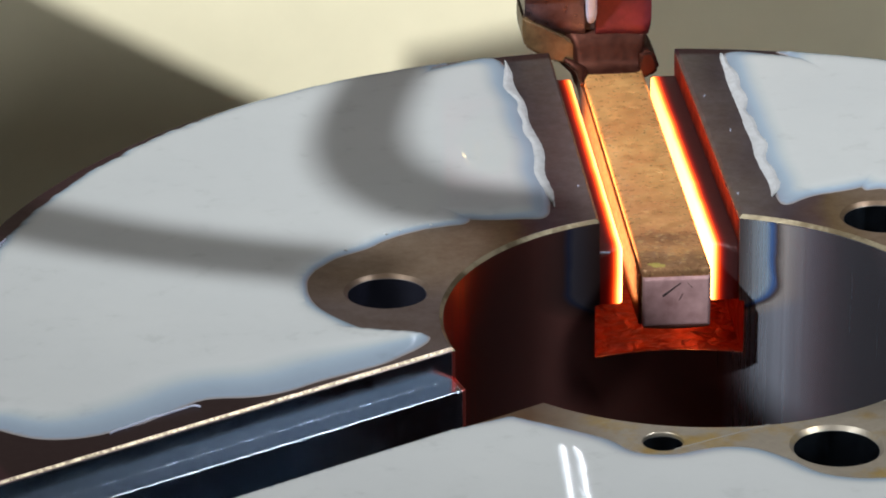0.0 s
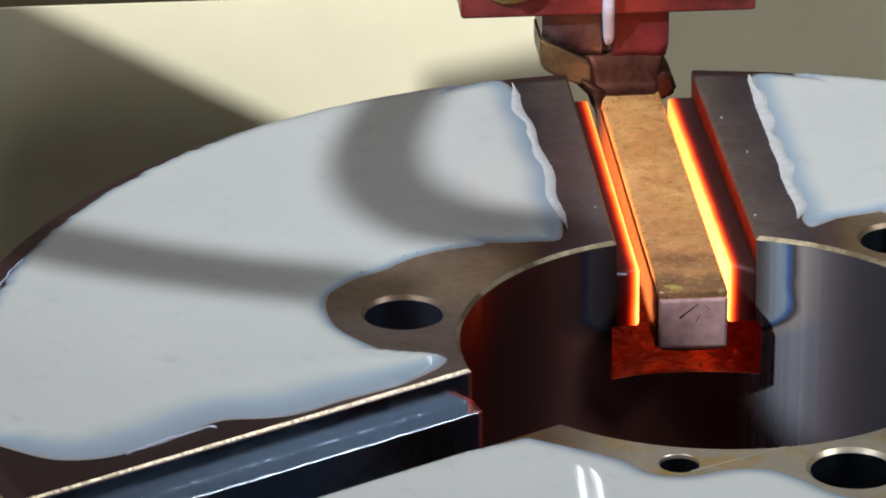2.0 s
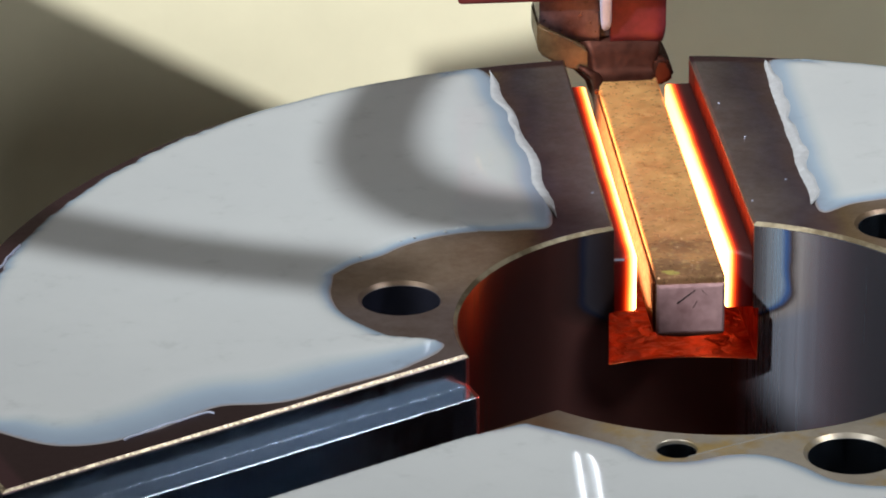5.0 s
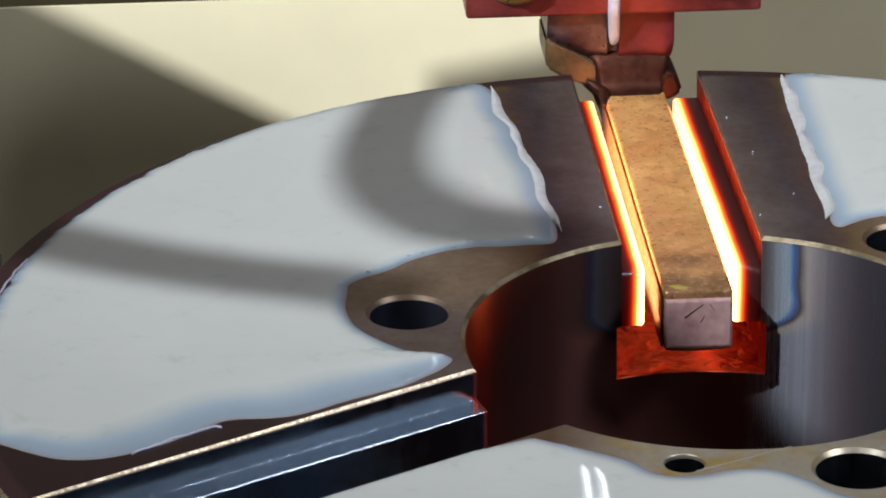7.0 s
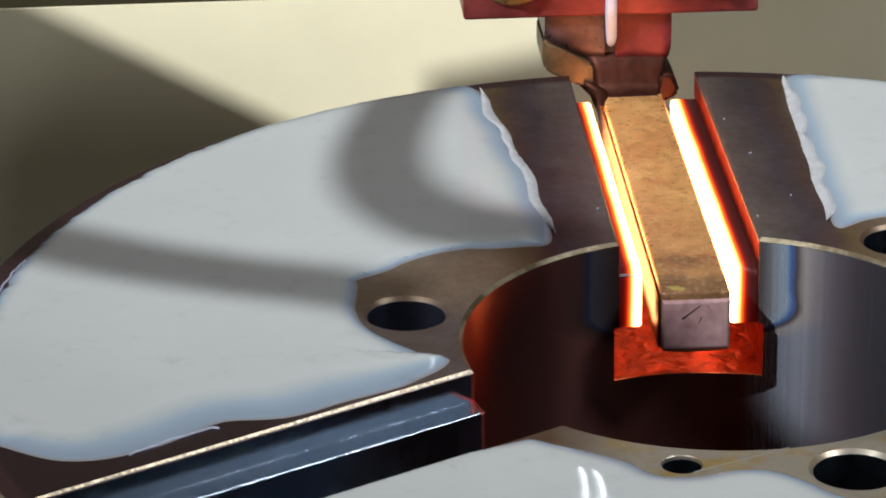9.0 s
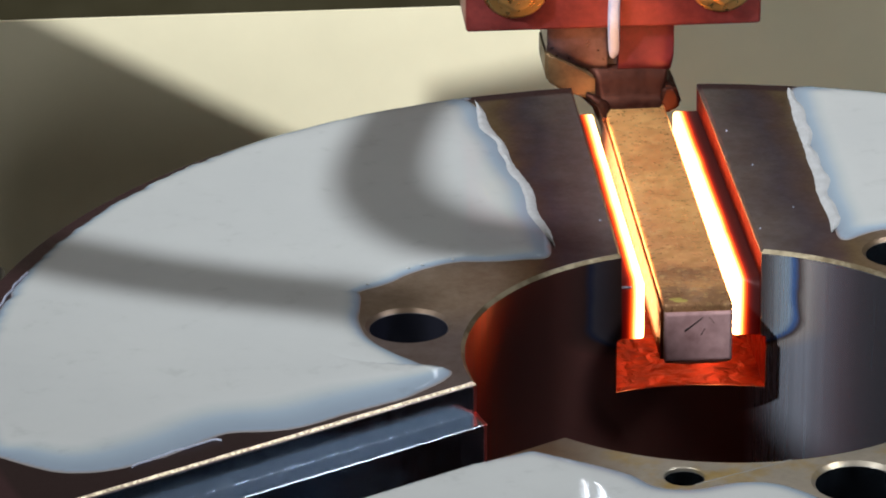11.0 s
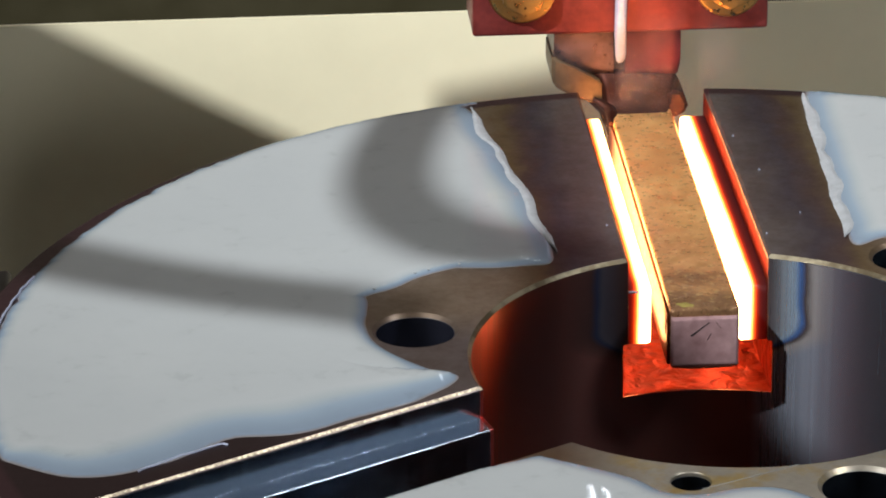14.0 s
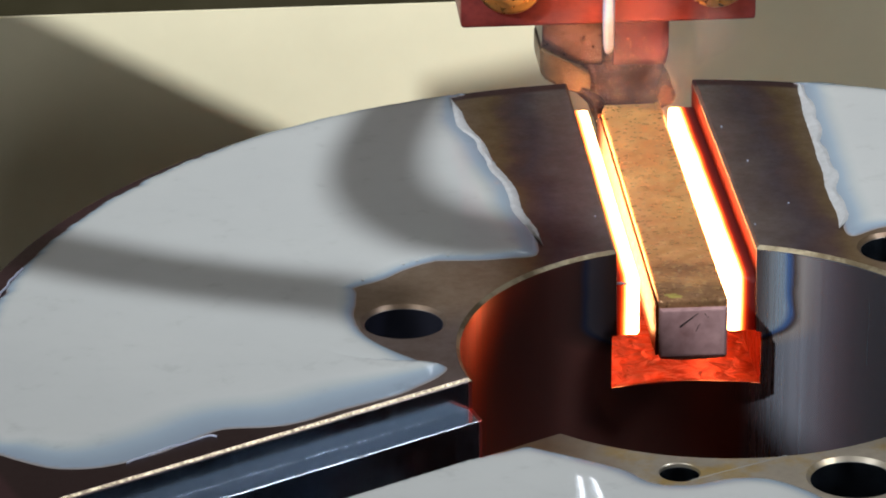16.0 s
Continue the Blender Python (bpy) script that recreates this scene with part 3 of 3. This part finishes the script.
def build_inductor():
    coil = thing("induction_coil", "copper induction heating bar lying in the chuck slot", "induction coil")
    x0, x1, top, low = -0.148, 0.137, -0.128, -0.384
    sit = Matrix.Translation((0.0125, 0.72, 0)) @ Matrix.Rotation(radians(-0.22), 4, "Z") @ Matrix.Translation((0, -0.72, 0))
    bm = box(x0, x1, 0.725, 3.12, low, top, 0.016)
    part("bar", turned(bm, sit), COPPER, coil, "bright scuffed copper bar")
    face = prism([(x0 + 0.004, low + 0.002), (x1 - 0.002, low + 0.002), (x1 - 0.002, top - 0.012), (x0 + 0.004, top - 0.012)], 0.712, 0.745)
    bmesh.ops.bevel(face, geom=[e for e in face.edges if all(v.co.z > top - 0.02 and v.co.y < 0.72 for v in e.verts)], offset=0.024, segments=5, affect="EDGES")
    bmesh.ops.bevel(face, geom=[e for e in face.edges if all(v.co.y < 0.72 for v in e.verts) and e.calc_length() > 0.1], offset=0.007, segments=2, affect="EDGES")
    part("end_face", turned(face, sit), PINK, coil, "dull pinkish scratched copper end")
    for x, z, tilt, length, w in ((-0.025, -0.215, 38, 0.095, 0.004), (0.012, -0.25, 62, 0.035, 0.0014), (0.05, -0.20, -52, 0.035, 0.001)):
        mark = box(-length / 2, length / 2, -0.0012, 0.004, -w, w)
        for v in mark.verts:
            v.co.z *= 0.35 if v.co.x > 0 else 1.0
        part("scratch", turned(mark, sit @ Matrix.Translation((x, 0.7118, z)) @ Matrix.Rotation(radians(-tilt), 4, "Y")), SCRATCH, coil)
    for x, y, r in ((-0.085, 0.765, 0.016), (-0.062, 0.758, 0.010), (-0.11, 0.775, 0.008)):
        spot = bmesh.new()
        bmesh.ops.create_icosphere(spot, subdivisions=2, radius=r)
        for v in spot.verts:
            v.co = Vector((v.co.x * 1.5, v.co.y * 1.6, v.co.z * 0.12)) * (1 + 0.3 * noise.noise(v.co * 60))
        part("flux_spot", turned(spot, sit @ Matrix.Translation((x, y, top))), FLUX, coil, "yellowish spot of flux")
    part("burr", turned(lump([(x0 + 0.01, 0.716, low + 0.004), (-0.05, 0.714, low), (0.05, 0.715, low + 0.001), (x1 - 0.008, 0.716, low + 0.005)], 0.006, 2.0), sit), BROWN, coil, "ragged dark burr under the bar's end")
    side = box(x0 - 0.010, x0 + 0.002, 0.735, 3.02, low + 0.006, top - 0.026, 0.003)
    part("side_strip", turned(side, sit), STRIP, coil, "orange lit copper strip along the bar's flank")
    part("side_slit", turned(box(x0 - 0.0115, x0 - 0.006, 0.775, 0.80, -0.26, -0.185, 0.001), sit), SCRATCH, coil, "small dark slit near the bar's end")
    left = [(-0.385, 0.105), (-0.37, 0.085), (-0.33, 0.06), (-0.25, 0.025), (-0.17, 0.005), (-0.105, -0.005)]
    part("block", block_half(left), BLOCK_GREY, coil, "grey brown oxidised half of the copper block")
    right = [(-0.055, -0.01), (0.02, -0.01), (0.10, -0.012), (0.16, -0.02), (0.195, 0.0), (0.203, 0.03)]
    part("block", block_half(right), COPPER_DARK, coil, "dark red oxidised half of the copper block")
    part("insulator", box(-0.105, -0.055, 3.10, 3.4, 0.05, 0.5), SCRATCH, coil, "dark slit between the block's halves")
    bm, rings = bmesh.new(), []
    for y, xa, xb, za, zb in ((3.24, -0.25, 0.19, -0.10, 0.09), (3.14, -0.21, 0.19, -0.13, 0.065), (3.10, -0.17, 0.18, -0.16, 0.035), (3.08, -0.156, 0.172, -0.20, 0.012), (3.064, -0.144, 0.158, -0.22, -0.03),
                              (3.05, -0.139, 0.152, -0.24, -0.085), (3.035, -0.138, 0.150, -0.25, -0.108), (3.005, -0.138, 0.149, -0.25, -0.122), (2.98, -0.136, 0.147, -0.25, -0.130)):
        c = 0.02
        ring = [(xa, zb - c), (xa + 0.3 * c, zb - 0.3 * c), (xa + c, zb), (0.5 * (xa + xb), zb + 0.004), (xb - c, zb), (xb - 0.3 * c, zb - 0.3 * c), (xb, zb - c), (xb, za), (xa, za)]
        rings.append([bm.verts.new((x, y, z)) for x, z in ring])
    for p, q in zip(rings, rings[1:]):
        for i in range(9):
            bm.faces.new((p[i], p[(i + 1) % 9], q[(i + 1) % 9], q[i]))
    bm.faces.new(rings[0]), bm.faces.new(rings[-1][::-1])
    part("shoulder", bm, BROWN, coil, "brown brazed shoulder joining bar and block")
    bm = prism([(-0.392, 0.13), (-0.394, 0.02), (-0.384, -0.02), (-0.34, -0.052), (-0.27, -0.085), (-0.19, -0.118), (-0.14, -0.11), (-0.13, -0.02), (-0.25, 0.05)], 3.085, 3.40)
    bmesh.ops.bevel(bm, geom=bm.edges[:], offset=0.012, segments=3, affect="EDGES")
    part("cheek", bm, TAN, coil, "tan brazed edge along the copper block")
    part("braze_bead", lump([(-0.20, 3.08, -0.09), (-0.15, 3.06, -0.11), (-0.125, 3.03, -0.125), (-0.125, 2.97, -0.135), (-0.132, 2.90, -0.15)], 0.017, 4.0), BROWN, coil, "rough braze bead beside the bar")
    bm = prism([(0.14, -0.14), (0.15, -0.045), (0.205, -0.04), (0.235, -0.10), (0.24, -0.135), (0.20, -0.17), (0.14, -0.18)], 3.03, 3.3)
    bmesh.ops.bevel(bm, geom=bm.edges[:], offset=0.014, segments=3, affect="EDGES")
    part("cheek", bm, BROWN, coil, "dark brown braze lump")
    part("plate", box(-0.765, 0.595, 3.0, 3.4, 0.262, 1.3, 0.016), PLATE, coil, "reddish copper mounting plate")
    for x in (-0.54, 0.41):
        washer = turned(lathe([(0.07, 0), (0.07, 0.03), (0.15, 0.03), (0.16, 0.015), (0.16, 0)], 48), Matrix.Translation((x, 3.0, 0.49)) @ Matrix.Rotation(radians(90), 4, "X"))
        part("washer", washer, BRASS, coil)
        bolt = turned(slab([(0.105 * math.cos(i * math.pi / 3 + 0.5), 0.105 * math.sin(i * math.pi / 3 + 0.5)) for i in range(6)], 0.03, 0.11), Matrix.Translation((x, 3.0, 0.49)) @ Matrix.Rotation(radians(90), 4, "X"))
        bmesh.ops.bevel(bolt, geom=bolt.edges[:], offset=0.01, segments=2, affect="EDGES")
        part("bolt", bolt, BRASS, coil)
    run, rings = bmesh.new(), []
    for x, y, z, w, d in ((-0.088, 2.965, 1.2, 0.026, 0.03), (-0.084, 2.965, 0.7, 0.026, 0.03), (-0.090, 2.965, 0.32, 0.027, 0.03), (-0.088, 2.985, 0.26, 0.027, 0.028), (-0.083, 3.02, 0.20, 0.026, 0.026), (-0.080, 3.035, 0.15, 0.025, 0.024), (-0.078, 3.045, 0.118, 0.020, 0.02), (-0.075, 3.052, 0.103, 0.010, 0.012)):
        rings.append([run.verts.new((x + w * math.copysign(abs(math.cos(a)) ** 0.6, math.cos(a)), y + d * math.copysign(abs(math.sin(a)) ** 0.6, math.sin(a)), z + 0.006 * math.cos(a))) for a in [2 * math.pi * i / 16 for i in range(16)]])
    for p, q in zip(rings, rings[1:]):
        for i in range(16):
            run.faces.new((p[i], p[(i + 1) % 16], q[(i + 1) % 16], q[i]))
    run.faces.new(rings[0]), run.faces.new(rings[-1][::-1])
    part("solder_run", run, SOLDER, coil, "pale flat strip standing out of the slit")
    return coil


COIL = build_inductor()


# ---- surroundings ----
def outline_box(name, x0, x1, y0, y1, z0, z1, mat, label):
    return tagged(part(name, box(x0, x1, y0, y1, z0, z1), mat), label, kind="structure")


outline_box("floor", -26, 26, -24, 34, -THICK - 0.3, -THICK, BENCH, "dark steel bench top under the chuck")
outline_box("backdrop", -12, 12, 5, 5.03, -THICK, -0.31, PAINT, "cream painted panel standing behind the chuck")
outline_box("wall_inner", -12, 12, 6.4, 6.6, -THICK, 0.9, OLIVE, "dull olive brown panel")
# unseen walls; the pale ones are added to bounce fill and show in reflections
outline_box("wall_north", -26, 26, 34, 34.3, -THICK - 0.3, 8, PALE, "unseen pale wall added behind the bench for reflections")
outline_box("wall_south", -26, 26, -24.3, -24, -THICK, 30, PALE, "plain enclosure panel, unseen, added round the bench")
outline_box("wall_west", -26.3, -26, -24, 34, -THICK, 30, SHEET_METAL, "plain enclosure panel, unseen, added round the bench")
outline_box("wall_east", 26, 26.3, -24, 34, -THICK, 30, SHEET_METAL, "plain enclosure panel, unseen, added round the bench")


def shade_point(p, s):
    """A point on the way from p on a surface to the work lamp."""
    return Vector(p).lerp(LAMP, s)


def hang(points, s0, s1):
    """Points over the chuck's face, lifted towards the work lamp so that their shade falls there."""
    pts = spline(points, 6)
    return [shade_point((p[0], p[1], 0), s0 + (s1 - s0) * i / (len(pts) - 1)) for i, p in enumerate(pts)]


def build_hose():
    hose = thing("shade_hose", "unseen black rubber hose looped above the chuck to cast shade", "hose")
    # added out of view: shades the coating, and the bore wall where it crosses
    loop = [(-0.97, 2.88), (-1.10, 2.5), (-1.20, 2.0), (-1.17, 1.58), (-1.0, 1.26), (-0.77, 1.12), (-0.52, 1.03), (-0.55, 0.6), (-0.48, 0.05), (-0.1, -0.45), (0.6, -0.72), (1.6, -0.85), (3, -0.95), (5, -1.0)]
    pts = hang(loop, 0.27, 0.31)
    part("tube", tube(pts + [Vector((26, -9, 14))], 0.120), RUBBER, hose)
    d = (pts[0] - pts[1]).normalized()
    part("nozzle", tube([pts[0] - d * 0.05, pts[0] + d * 0.02, pts[0] + d * 0.1], 0.13), BRASS, hose)
    cable = thing("shade_cable", "unseen black rubber cable added above the chuck to cast shade", "cable")
    # second line added out of view, for the straighter shade band on the left
    pts = hang([(-4.2, 2.1), (-3.4, 1.65), (-2.6, 1.14), (-2.28, 0.94), (-1.82, 0.72), (-1.47, 0.59), (-1.25, 0.48)], 0.26, 0.28)
    part("tube", tube([Vector((-26, 4, 9))] + pts, 0.103), RUBBER, cable)


def build_shade_plate():
    guard = thing("shade_plate", "unseen notched grey plate added to shade the backdrop", "guard")
    # unseen plate added in the lamp's way; its notched edge draws the backdrop's shade
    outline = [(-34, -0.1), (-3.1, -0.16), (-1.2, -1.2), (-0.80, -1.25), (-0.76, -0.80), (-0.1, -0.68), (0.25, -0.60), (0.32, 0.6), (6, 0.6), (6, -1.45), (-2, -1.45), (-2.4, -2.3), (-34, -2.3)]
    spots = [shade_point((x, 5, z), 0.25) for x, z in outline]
    part("sheet", prism([(p.x, p.z) for p in spots], spots[0].y, spots[0].y + 0.04), SHEET_METAL, guard)


# unseen bodies and mounts, added round the light sources
def build_fixtures():
    aim_at = Vector((2.2, 7.2, -0.3))
    back = (LAMP - aim_at).normalized()
    head = thing("work_lamp", "grey metal work lamp on a straight pole", "work lamp")
    part("housing", tube([LAMP + back * 0.15, LAMP + back * 0.6, LAMP + back * 1.6, LAMP + back * 1.9], 0.8, 24, lambda t: 1.0 if t < 0.7 else 0.6), SHEET_METAL, head)
    p = LAMP + back * 1.5
    part("pole", tube([(p.x, p.y, p.z), (p.x, p.y, 0), (p.x, p.y, -THICK)], 0.15), SHEET_METAL, head)
    part("foot", lathe_at(p.x, p.y, [(0.01, -THICK), (1.4, -THICK), (1.4, -THICK + 0.2), (0.2, -THICK + 0.35), (0.01, -THICK + 0.35)]), BENCH, head)
    spot = Vector((10, -5, 11.5))
    up = spot.normalized()
    panel = thing("panel_lamp", "small white panel lamp on a steel arm", "lamp")
    part("housing", tube([spot + up * 0.06, spot + up * 0.5], 1.7, 28), SHEET_METAL, panel)
    q = spot + up * 0.3
    part("arm", tube([(q.x, q.y, q.z), (16, -6, 16), (26, -7, 17)], 0.14), SHEET_METAL, panel)
    # frame added round the fill light; the wall behind it has no opening
    fill_frame = tagged(new("fill_frame_1"), "frame added round the unseen cool fill light", kind="structure")
    for y0, y1, z0, z1 in ((-17.8, -17.4, 6.2, 17.8), (-6.6, -6.2, 6.2, 17.8), (-17.8, -6.2, 6.0, 6.4), (-17.8, -6.2, 17.6, 18.0)):
        part("fill_frame_side", box(25.6, 25.98, y0, y1, z0, z1), PALE, fill_frame)


def lathe_at(x, y, profile):
    return turned(lathe(profile, 32), Matrix.Translation((x, y, 0)))


build_fixtures()


def build_tubes():
    k = Nodes("tube_light", (0.9, 0.9, 0.9), 0.4)
    k.set("Emission Color", (0.9, 0.95, 1.0, 1)), k.set("Emission Strength", 17.0)
    for x in (2.60, 2.80):
        strip = thing("tube_light", "white fluorescent tube under the ceiling", "tube light", "ceiling tubes")
        part("tube", tube([(x, 12, 15), (x, 20, 15), (x, 29, 15)], 0.014), k.mat, strip)
        part("batten", box(x - 0.06, x + 0.06, 11.6, 29.4, 15.06, 15.3), PALE, strip)
        for y in (13, 28):
            part("rod", box(x - 0.04, x + 0.04, y - 0.04, y + 0.04, 15.3, 29), SHEET_METAL, strip)


build_tubes()
for y in (13, 28):
    outline_box("beam_1" if y == 13 else "beam_2", -26, 26, y - 0.3, y + 0.3, 29, 29.6, SHEET_METAL, "grey steel beam across the enclosure")

block = thing("support_block", "black steel block standing beside the chuck", "block")
part("body", box(-4.6, -2.86, 0.9, 1.95, -THICK, -0.36, 0.03), BENCH, block)


def scribe(x0, y0, x1, y1, w):
    d = Vector((x1 - x0, y1 - y0, 0))
    n = d.cross(Vector((0, 0, 1))).normalized() * w
    a, b = Vector((x0, y0, 0)), Vector((x1, y1, 0))
    return slab([(a - n)[:2], (b - n)[:2], (b + n)[:2], (a + n)[:2]], -0.01, 0.0022)


def bead_line(points, r, seed):
    pts = [(x + 0.012 * noise.noise(Vector((x * 14, y * 14, seed))), y + 0.012 * noise.noise(Vector((y * 14, x * 14, seed + 3))), 0.004) for x, y in points]
    return tube(pts, r, 8)


part("residue_line", bead_line(spline([(-2.28, -0.86), (-2.19, -0.785), (-2.09, -0.725), (-1.99, -0.655), (-1.955, -0.665)], 10), 0.0045, 2.0), SOLDER, CHUCK, "glossy dried film edge")
part("residue_line", bead_line([p[:2] for p in arc(2.89, 70, 99, 90, 0)], 0.005, 7.0), SOLDER, CHUCK, "glossy dried film edge")
# tiny drops of coating, added to give glints along its edge
for x, y, r in ((-1.16, 0.815, 0.005), (-1.10, 0.845, 0.004), (-1.33, 0.665, 0.005), (-0.97, 0.89, 0.004)):
    drop = bmesh.new()
    bmesh.ops.create_icosphere(drop, subdivisions=2, radius=r)
    for v in drop.verts:
        v.co.x *= 1.8
    part("glint_drop", turned(drop, Matrix.Translation((x - 0.01, y + 0.045, 0.017))), COAT, MAIN_COAT)
for x, y in ((0.345, 2.32), (0.50, 1.40), (0.325, 1.18), (-0.33, 1.33), (0.40, 1.9)):
    speck = bmesh.new()
    bmesh.ops.create_icosphere(speck, subdivisions=1, radius=0.0048)
    part("metal_speck", turned(speck, Matrix.Translation((x, y, 0.003))), SOLDER, CHUCK)
part("chipped_corner", box(-0.280, -0.236, 0.966, 0.985, -0.158, -0.150, 0.002), SOLDER, CHUCK, "bright chipped burr on the slot corner")
part("scribed_line", scribe(-0.26, -1.175, 0.113, -1.005, 0.0014), SHEET_METAL, CHUCK)
build_shade_plate()
build_hose()


# ---- vapour ----
def vapour_material():
    # the glow's warm light on the vapour is put into this brownish colour
    k = Nodes("thin_vapour", (0.42, 0.31, 0.28), 1.0)
    tex = k.node("ShaderNodeTexCoord")
    gen = k.node("ShaderNodeVectorMath", (tex.outputs["Generated"], (0.5, 0.5, 0.5)), operation="SUBTRACT").outputs[0]
    sep = k.node("ShaderNodeSeparateXYZ", (gen,))
    rx, rz = sep.outputs[0], sep.outputs[2]
    r2 = k.math("ADD", k.math("MULTIPLY", rx, rx), k.math("MULTIPLY", rz, rz))
    fade = value_map(k, r2, 0.02, 0.24, 1.0, 0.0)
    curl = k.noise(1.7, 3, 0.5, k.node("ShaderNodeVectorMath", (tex.outputs["Generated"], (1.6, 1.0, 0.9)), operation="MULTIPLY").outputs[0], 0.5)
    k.link(k.math("MULTIPLY", k.math("MULTIPLY", fade, fade), value_map(k, curl, 0.36, 0.80, 0.0, 0.25)), "Alpha")
    return k.mat


VAPOUR = vapour_material()


def wisp(width, height, seed):
    bm, n = bmesh.new(), 14
    rows = []
    for j in range(n + 1):
        v = j / n
        rows.append([bm.verts.new((width * (i / n - 0.5) + 0.12 * noise.noise(Vector((v * 2.5, seed, 0))), 0.12 * noise.noise(Vector((i / n * 2, v * 3, seed))), height * (v - 0.5))) for i in range(n + 1)])
    for p, q in zip(rows, rows[1:]):
        for i in range(n):
            bm.faces.new((p[i], p[i + 1], q[i + 1], q[i]))
    ob = part("vapour_wisp", bm, VAPOUR)
    return tagged(ob, "thin vapour wisp rising from the hot slot, warm glow in its colour", "vapour", "vapour wisps")


WISPS = [wisp(0.7, 1.0, 1.0), wisp(0.75, 0.95, 5.0), wisp(0.7, 1.0, 9.0), wisp(0.8, 0.7, 17.0)]


# ---- what moves ----
def motions():
    shift = lambda dx, dy=0: pose(dx * U, dy * U, 0)
    walk(LEFT_EDGE, [(t, pose(0, 0, 0, rz=math.degrees(d / -1.9))) for t, d in ((0, 0), (1.5, -0.02), (3.5, -0.068), (7, -0.115), (9, -0.14), (12.5, -0.18), (16, -0.225))])
    walk(RIGHT_EDGE, [(t, pose(4 * U * math.sin(d / 5.9), 0, 0, rz=-math.degrees(d / 5.9))) for t, d in ((0, 0), (1.5, 0.03), (3.5, 0.083), (7, 0.15), (12.5, 0.19), (16, 0.24))])
    walk(LOBE, [(t, shift(d)) for t, d in ((0, 0), (1.5, 0.005), (3.5, 0.03), (7, 0.065), (9, 0.115), (12.5, 0.12), (16, 0.12))])
    # vapour waits below the face, inside the slot's depth, then drifts up past the coil: seconds and x, y, z of each wisp
    drifts = (((8.6, 0.3, 3.09, -1.3), (10.6, 0.8, 3.09, 0.55), (16, 1.05, 3.09, 2.6)),
              ((11.0, -0.20, 2.97, -1.2), (13.2, -0.18, 2.97, -0.22), (16, -0.16, 2.96, 0.10)),
              ((11.0, 0.22, 2.96, -1.2), (13.0, 0.20, 2.96, -0.15), (16, 0.24, 2.95, 0.12)),
              ((12.5, 0.02, 2.9, -1.2), (14.5, 0.0, 2.93, -0.30), (16, 0.02, 2.94, 0.02)))
    for ob, rows in zip(WISPS, drifts):
        keys = [(t, pose(x * U, y * U, z * U)) for t, x, y, z in rows]
        walk(ob, [(0, pose(rows[0][1] * U, rows[0][2] * U, -1.35 * U))] + keys)
    # pulses of the heating current: seconds, strength, and how far the heat has soaked into the ribs
    pulses = ((0, 0.50, -0.012), (0.5, 0.38, -0.014), (1.0, 0.28, -0.018), (1.5, 0.26, -0.018), (2.0, 0.34, -0.014), (3.0, 0.50, -0.008), (4.2, 0.62, -0.002), (5.3, 0.48, -0.008), (6.3, 0.32, -0.012),
              (6.5, 0.34, -0.012), (7, 0.56, -0.003), (8, 0.72, 0.001), (9.5, 0.88, 0.004), (11, 0.85, 0.004), (11.8, 0.85, 0.004), (12.5, 1.0, 0.007), (14.5, 1.4, 0.013), (16, 1.55, 0.016))
    for side, field in zip((-1, 1), FIELDS):
        walk(field, [(t, pose(side * (RIB_IN + d) * U, (1.9 + HEAT_FALL * math.log(p)) * U, Z0)) for t, p, d in pulses])


motions()
